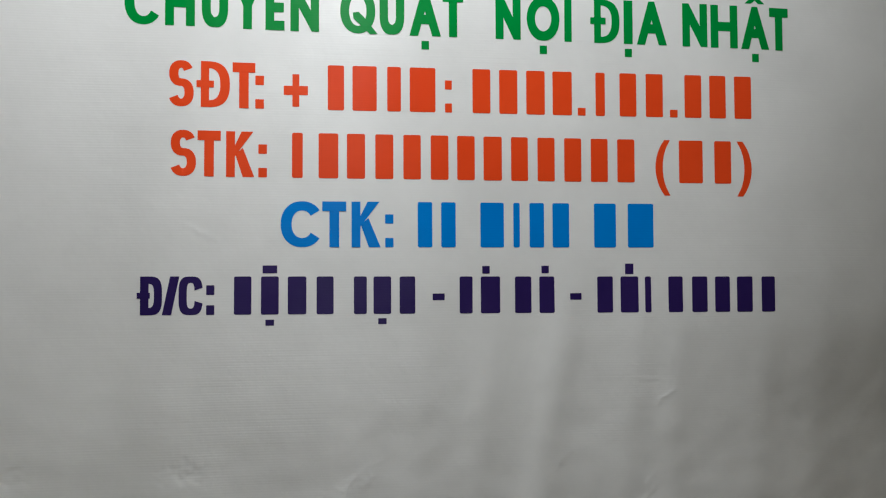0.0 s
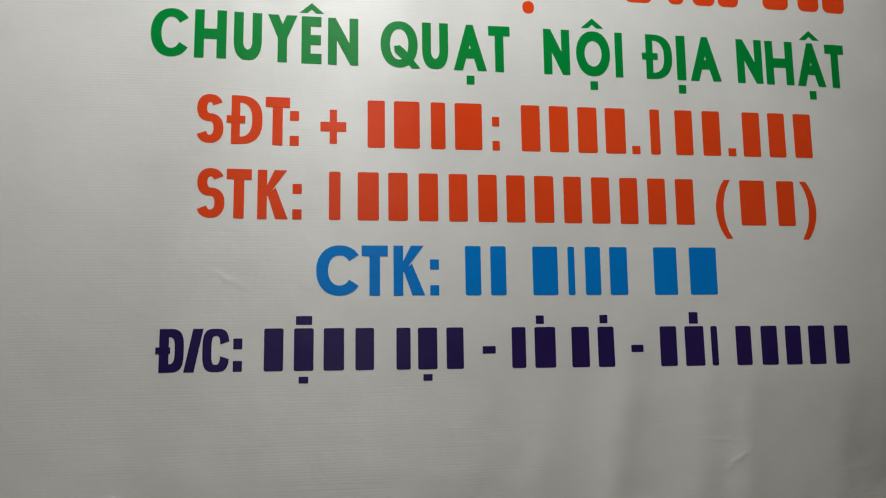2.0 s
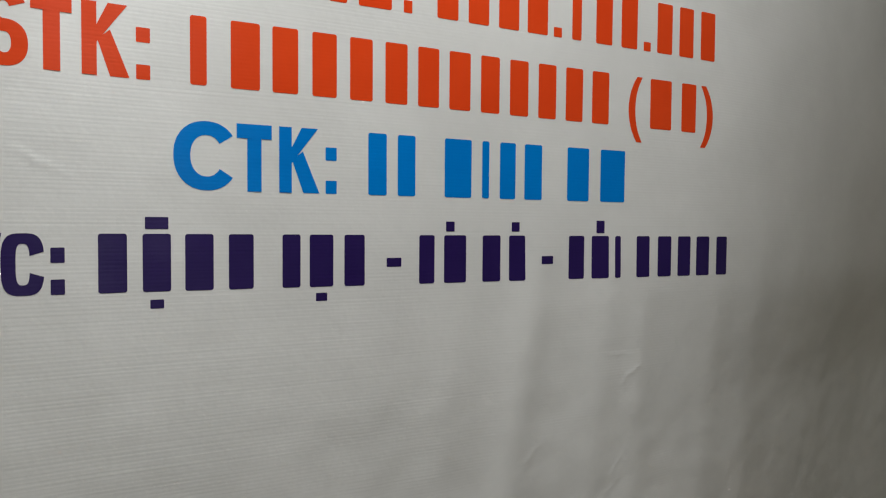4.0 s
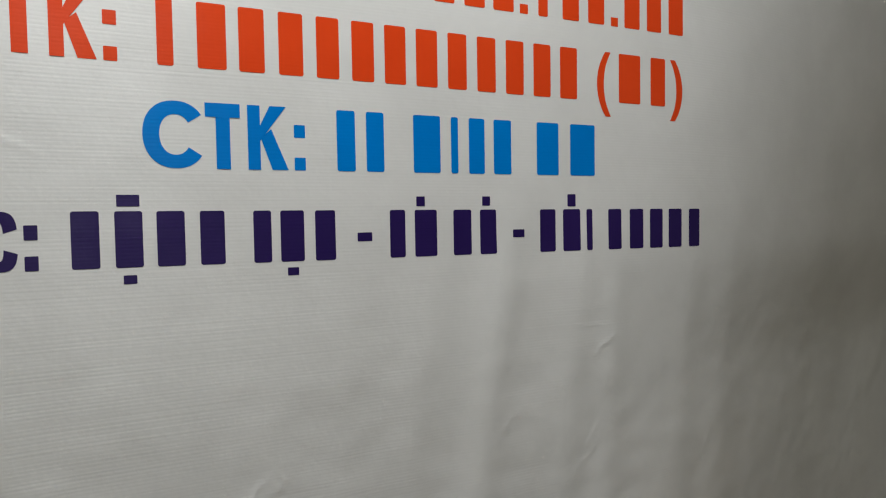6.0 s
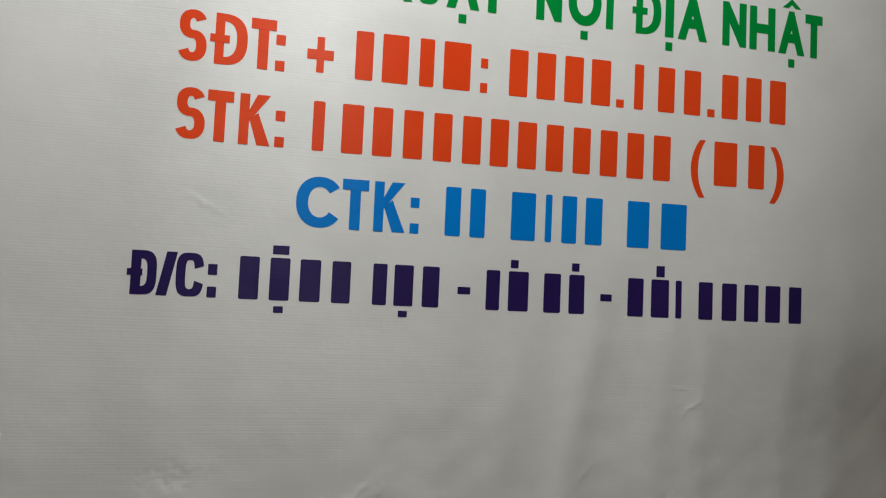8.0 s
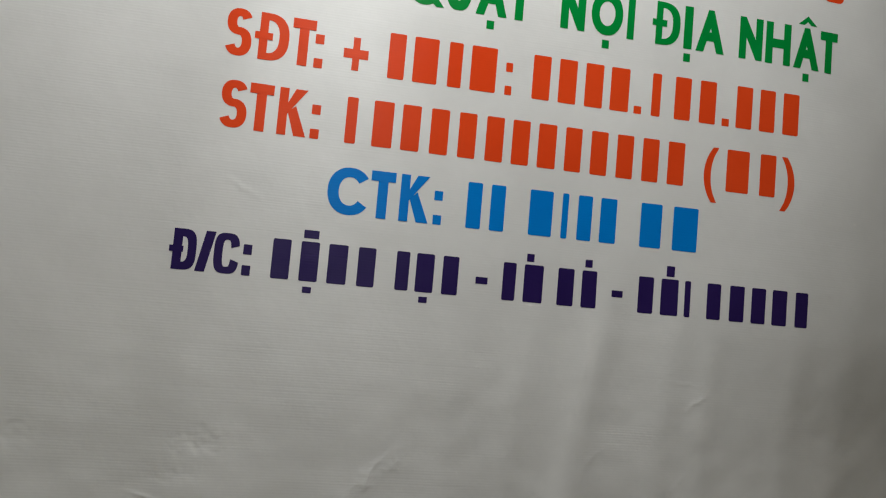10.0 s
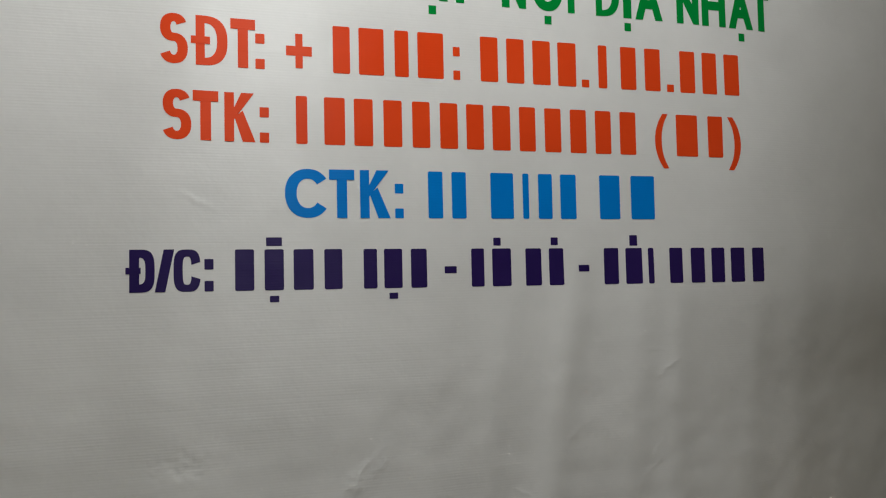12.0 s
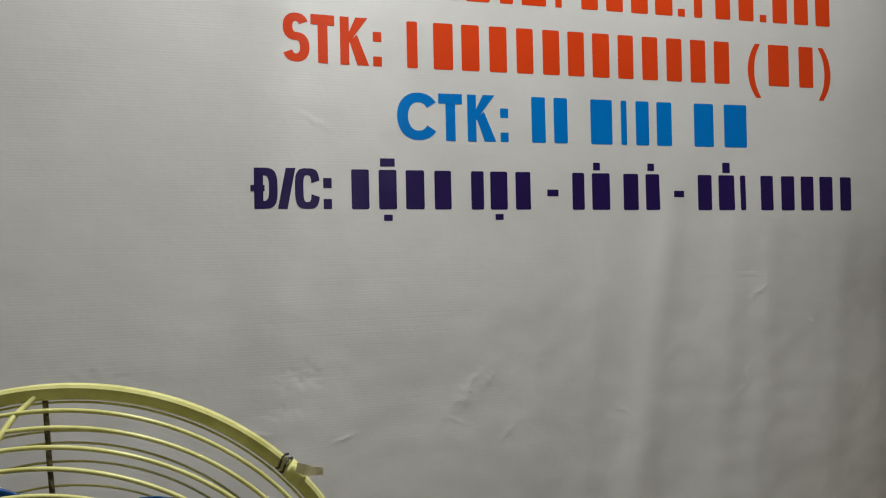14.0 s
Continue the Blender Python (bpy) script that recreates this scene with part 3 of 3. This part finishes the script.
def blade_mesh():
    """A broad rounded fan blade with pitch and thickness, along x."""
    bm = bmesh.new()
    nu, nv, grid = 30, 30, {}
    for s, off in ((0, 0.0009), (1, -0.0009)):
        for i in range(nu + 1):
            r = 0.030 + 0.141 * i / nu
            half = radians(14 + 12 * math.sin(math.pi * min(i / nu, 1.0) * 0.62)) * math.sqrt(max(1 - (i / nu) ** 7, 0.05))
            for j in range(nv + 1):
                f = 2 * j / nv - 1
                a = half * f + 0.35 * i / nu
                grid[s, i, j] = bm.verts.new((r * math.cos(a), r * math.sin(a), 0.011 * f + 0.004 * f * f + off + 0.020))
        for i in range(nu):
            for j in range(nv):
                q = [grid[s, i, j], grid[s, i + 1, j], grid[s, i + 1, j + 1], grid[s, i, j + 1]]
                bm.faces.new(q if s == 0 else q[::-1])
    for i in range(nu):
        for j in (0, nv):
            q = [grid[0, i, j], grid[1, i, j], grid[1, i + 1, j], grid[0, i + 1, j]]
            bm.faces.new(q)
    for j in range(nv):
        for i in (0, nu):
            bm.faces.new([grid[0, i, j], grid[0, i, j + 1], grid[1, i, j + 1], grid[1, i, j]])
    bmesh.ops.recalc_face_normals(bm, faces=bm.faces[:])
    return bm


for angle in (105, 177, 249, 321, 33):
    part("blade", blade_mesh(), BLADE, fan, "translucent blue plastic blade", smooth=True, at=HEAD @ pose(0, 0, 0, 0, 0, angle))
part("motor_housing", lathe([(0, -0.024), (0.056, -0.026), (0.064, -0.040), (0.062, -0.120), (0.046, -0.160), (0, -0.168)]), BODY, fan, smooth=True, at=HEAD)
part("pole", rod([(0, 0, 0.035), (0, 0, 0.40), (0, 0, 0.735)], 0.0125, 16), BODY, fan, smooth=True)
part("neck", lathe([(0, 0.70), (0.024, 0.70), (0.028, 0.715), (0.028, 0.77), (0.016, 0.80), (0, 0.80)], 24), BODY, fan, smooth=True)
part("base", lathe([(0, 0.0), (0.17, 0.0), (0.178, 0.006), (0.172, 0.020), (0.10, 0.036), (0.03, 0.046), (0, 0.046)], 64), BODY, fan, smooth=True)

# the clip that holds the two halves of the guard, tied with wire and a torn paper flag
clip_turn = HEAD @ pose(0, 0, 0, 0, 0, 41.5) @ pose(FAN_R, 0, 0)
clip = part("clip", box(bmesh.new(), (-0.0100, -0.008, -0.007), (0.0025, 0.008, 0.007), 0.0025), CREAM, fan, smooth=True, at=clip_turn)
for y in (0.010, 0.0145):
    tie = [(0.0062 * math.cos(a) - 0.0035, y + 0.002 * math.sin(2 * a), 0.008 * math.sin(a)) for a in (2 * math.pi * k / 16 for k in range(17))]
    part("wire_tie", rod(tie, 0.0009, 6), DARK, clip, "dark wire tie")


def flag_mesh():
    bm = bmesh.new()
    rows = []
    for i in range(7):
        f = i / 6
        rows.append([bm.verts.new((0.003 + 0.012 * f + 0.8 * w * (0.0036 + 0.001 * math.sin(5 * f)), 0.004 - 0.016 * f + 0.6 * w * 0.0036, 0.007 + 0.003 * math.sin(3 * f))) for w in (-1, 0, 1)])
    for a, b in zip(rows, rows[1:]):
        for k in range(2):
            bm.faces.new((a[k], b[k], b[k + 1], a[k + 1]))
    bmesh.ops.solidify(bm, geom=bm.faces[:], thickness=0.0006)
    return bm


part("paper_flag", flag_mesh(), TAPE, clip, "torn cream paper flag")

# ---------------------------------------------------------------- ochre box
CORNER = Vector((0.695, 1.09, 0.709))
carton = tagged(new("carton"), "narrow ochre cardboard carton with worn edges beside the banner", "carton")
carton.matrix_basis = pose(CORNER.x, CORNER.y, 0.0, 0, 0, -47)


def worn_box(lo, hi, seed, bevel=0.004):
    bm = box(bmesh.new(), lo, hi, bevel, 2)
    bmesh.ops.subdivide_edges(bm, edges=[e for e in bm.edges if e.calc_length() > 0.05], cuts=6, use_grid_fill=True)
    for v in bm.verts:
        v.co += Vector(noise.noise_vector((v.co + Vector((seed, 0, 0))) * 14)) * 0.0016
    return bm


body = part("box_body", worn_box((0.0, 0.0, 0.0), (0.12, 0.045, CORNER.z - 0.004), 3.0), CARTON, carton)
part("box_flap", worn_box((-0.001, -0.003, CORNER.z - 0.004), (0.121, 0.021, CORNER.z), 5.0, 0.0015), CARTON, carton)
part("box_flap", worn_box((0.0, 0.024, CORNER.z - 0.004), (0.120, 0.046, CORNER.z), 7.0, 0.0015), CARTON, carton)
for z0, z1, x0, x1, seed in ((0.007, 0.010, 0.003, 0.022, 2.0), (0.014, 0.026, 0.026, 0.056, 9.0), (0.034, 0.040, 0.003, 0.018, 4.0)):
    part("printed_band", worn_box((x0, -0.0020, CORNER.z - z1), (x1, 0.0004, CORNER.z - z0), seed, 0.0008), DARK, body, "dark printed band")
part("string_end", rod([(0.002, 0.002, CORNER.z - 0.026), (-0.007, -0.002, CORNER.z - 0.021), (-0.016, -0.002, CORNER.z - 0.017)], 0.0018, 6), DARK, carton, "frayed dark string end")

# ---------------------------------------------------------------- lamps
part("lamp_body", lathe([(0, 0), (0.15, 0), (0.152, -0.01), (0.152, -0.048), (0.146, -0.052), (0.141, -0.048), (0.141, -0.030), (0, -0.030)], 64), BODY, ceiling_lamp, smooth=True)
part("diffuser", lathe([(0, -0.058), (0.10, -0.057), (0.135, -0.052), (0.140, -0.044), (0.140, -0.034), (0, -0.034)], 64), GLOW, ceiling_lamp, smooth=True)
bulb_lamp = tagged(new("hanging_bulb"), "bare frosted bulb hanging from the ceiling on its flex", "bulb")
bulb_lamp.location = BULB_AT
part("glass", lathe([(0.010, 0.052), (0.015, 0.044), (0.022, 0.034), (0.0325, 0.014), (0.035, 0.0), (0.0325, -0.014), (0.024, -0.028), (0.012, -0.034), (0, -0.035)], 32), FROST, bulb_lamp, smooth=True).visible_shadow = False
part("socket", lathe([(0, 0.095), (0.008, 0.095), (0.016, 0.086), (0.017, 0.048), (0, 0.048)], 24), DARK, bulb_lamp, smooth=True)
part("flex", rod([(0, 0, 0.09), (0.004, 0.002, 0.30), (0, 0, TOP - BULB_AT.z)], 0.003, 8), DARK, bulb_lamp, smooth=True)
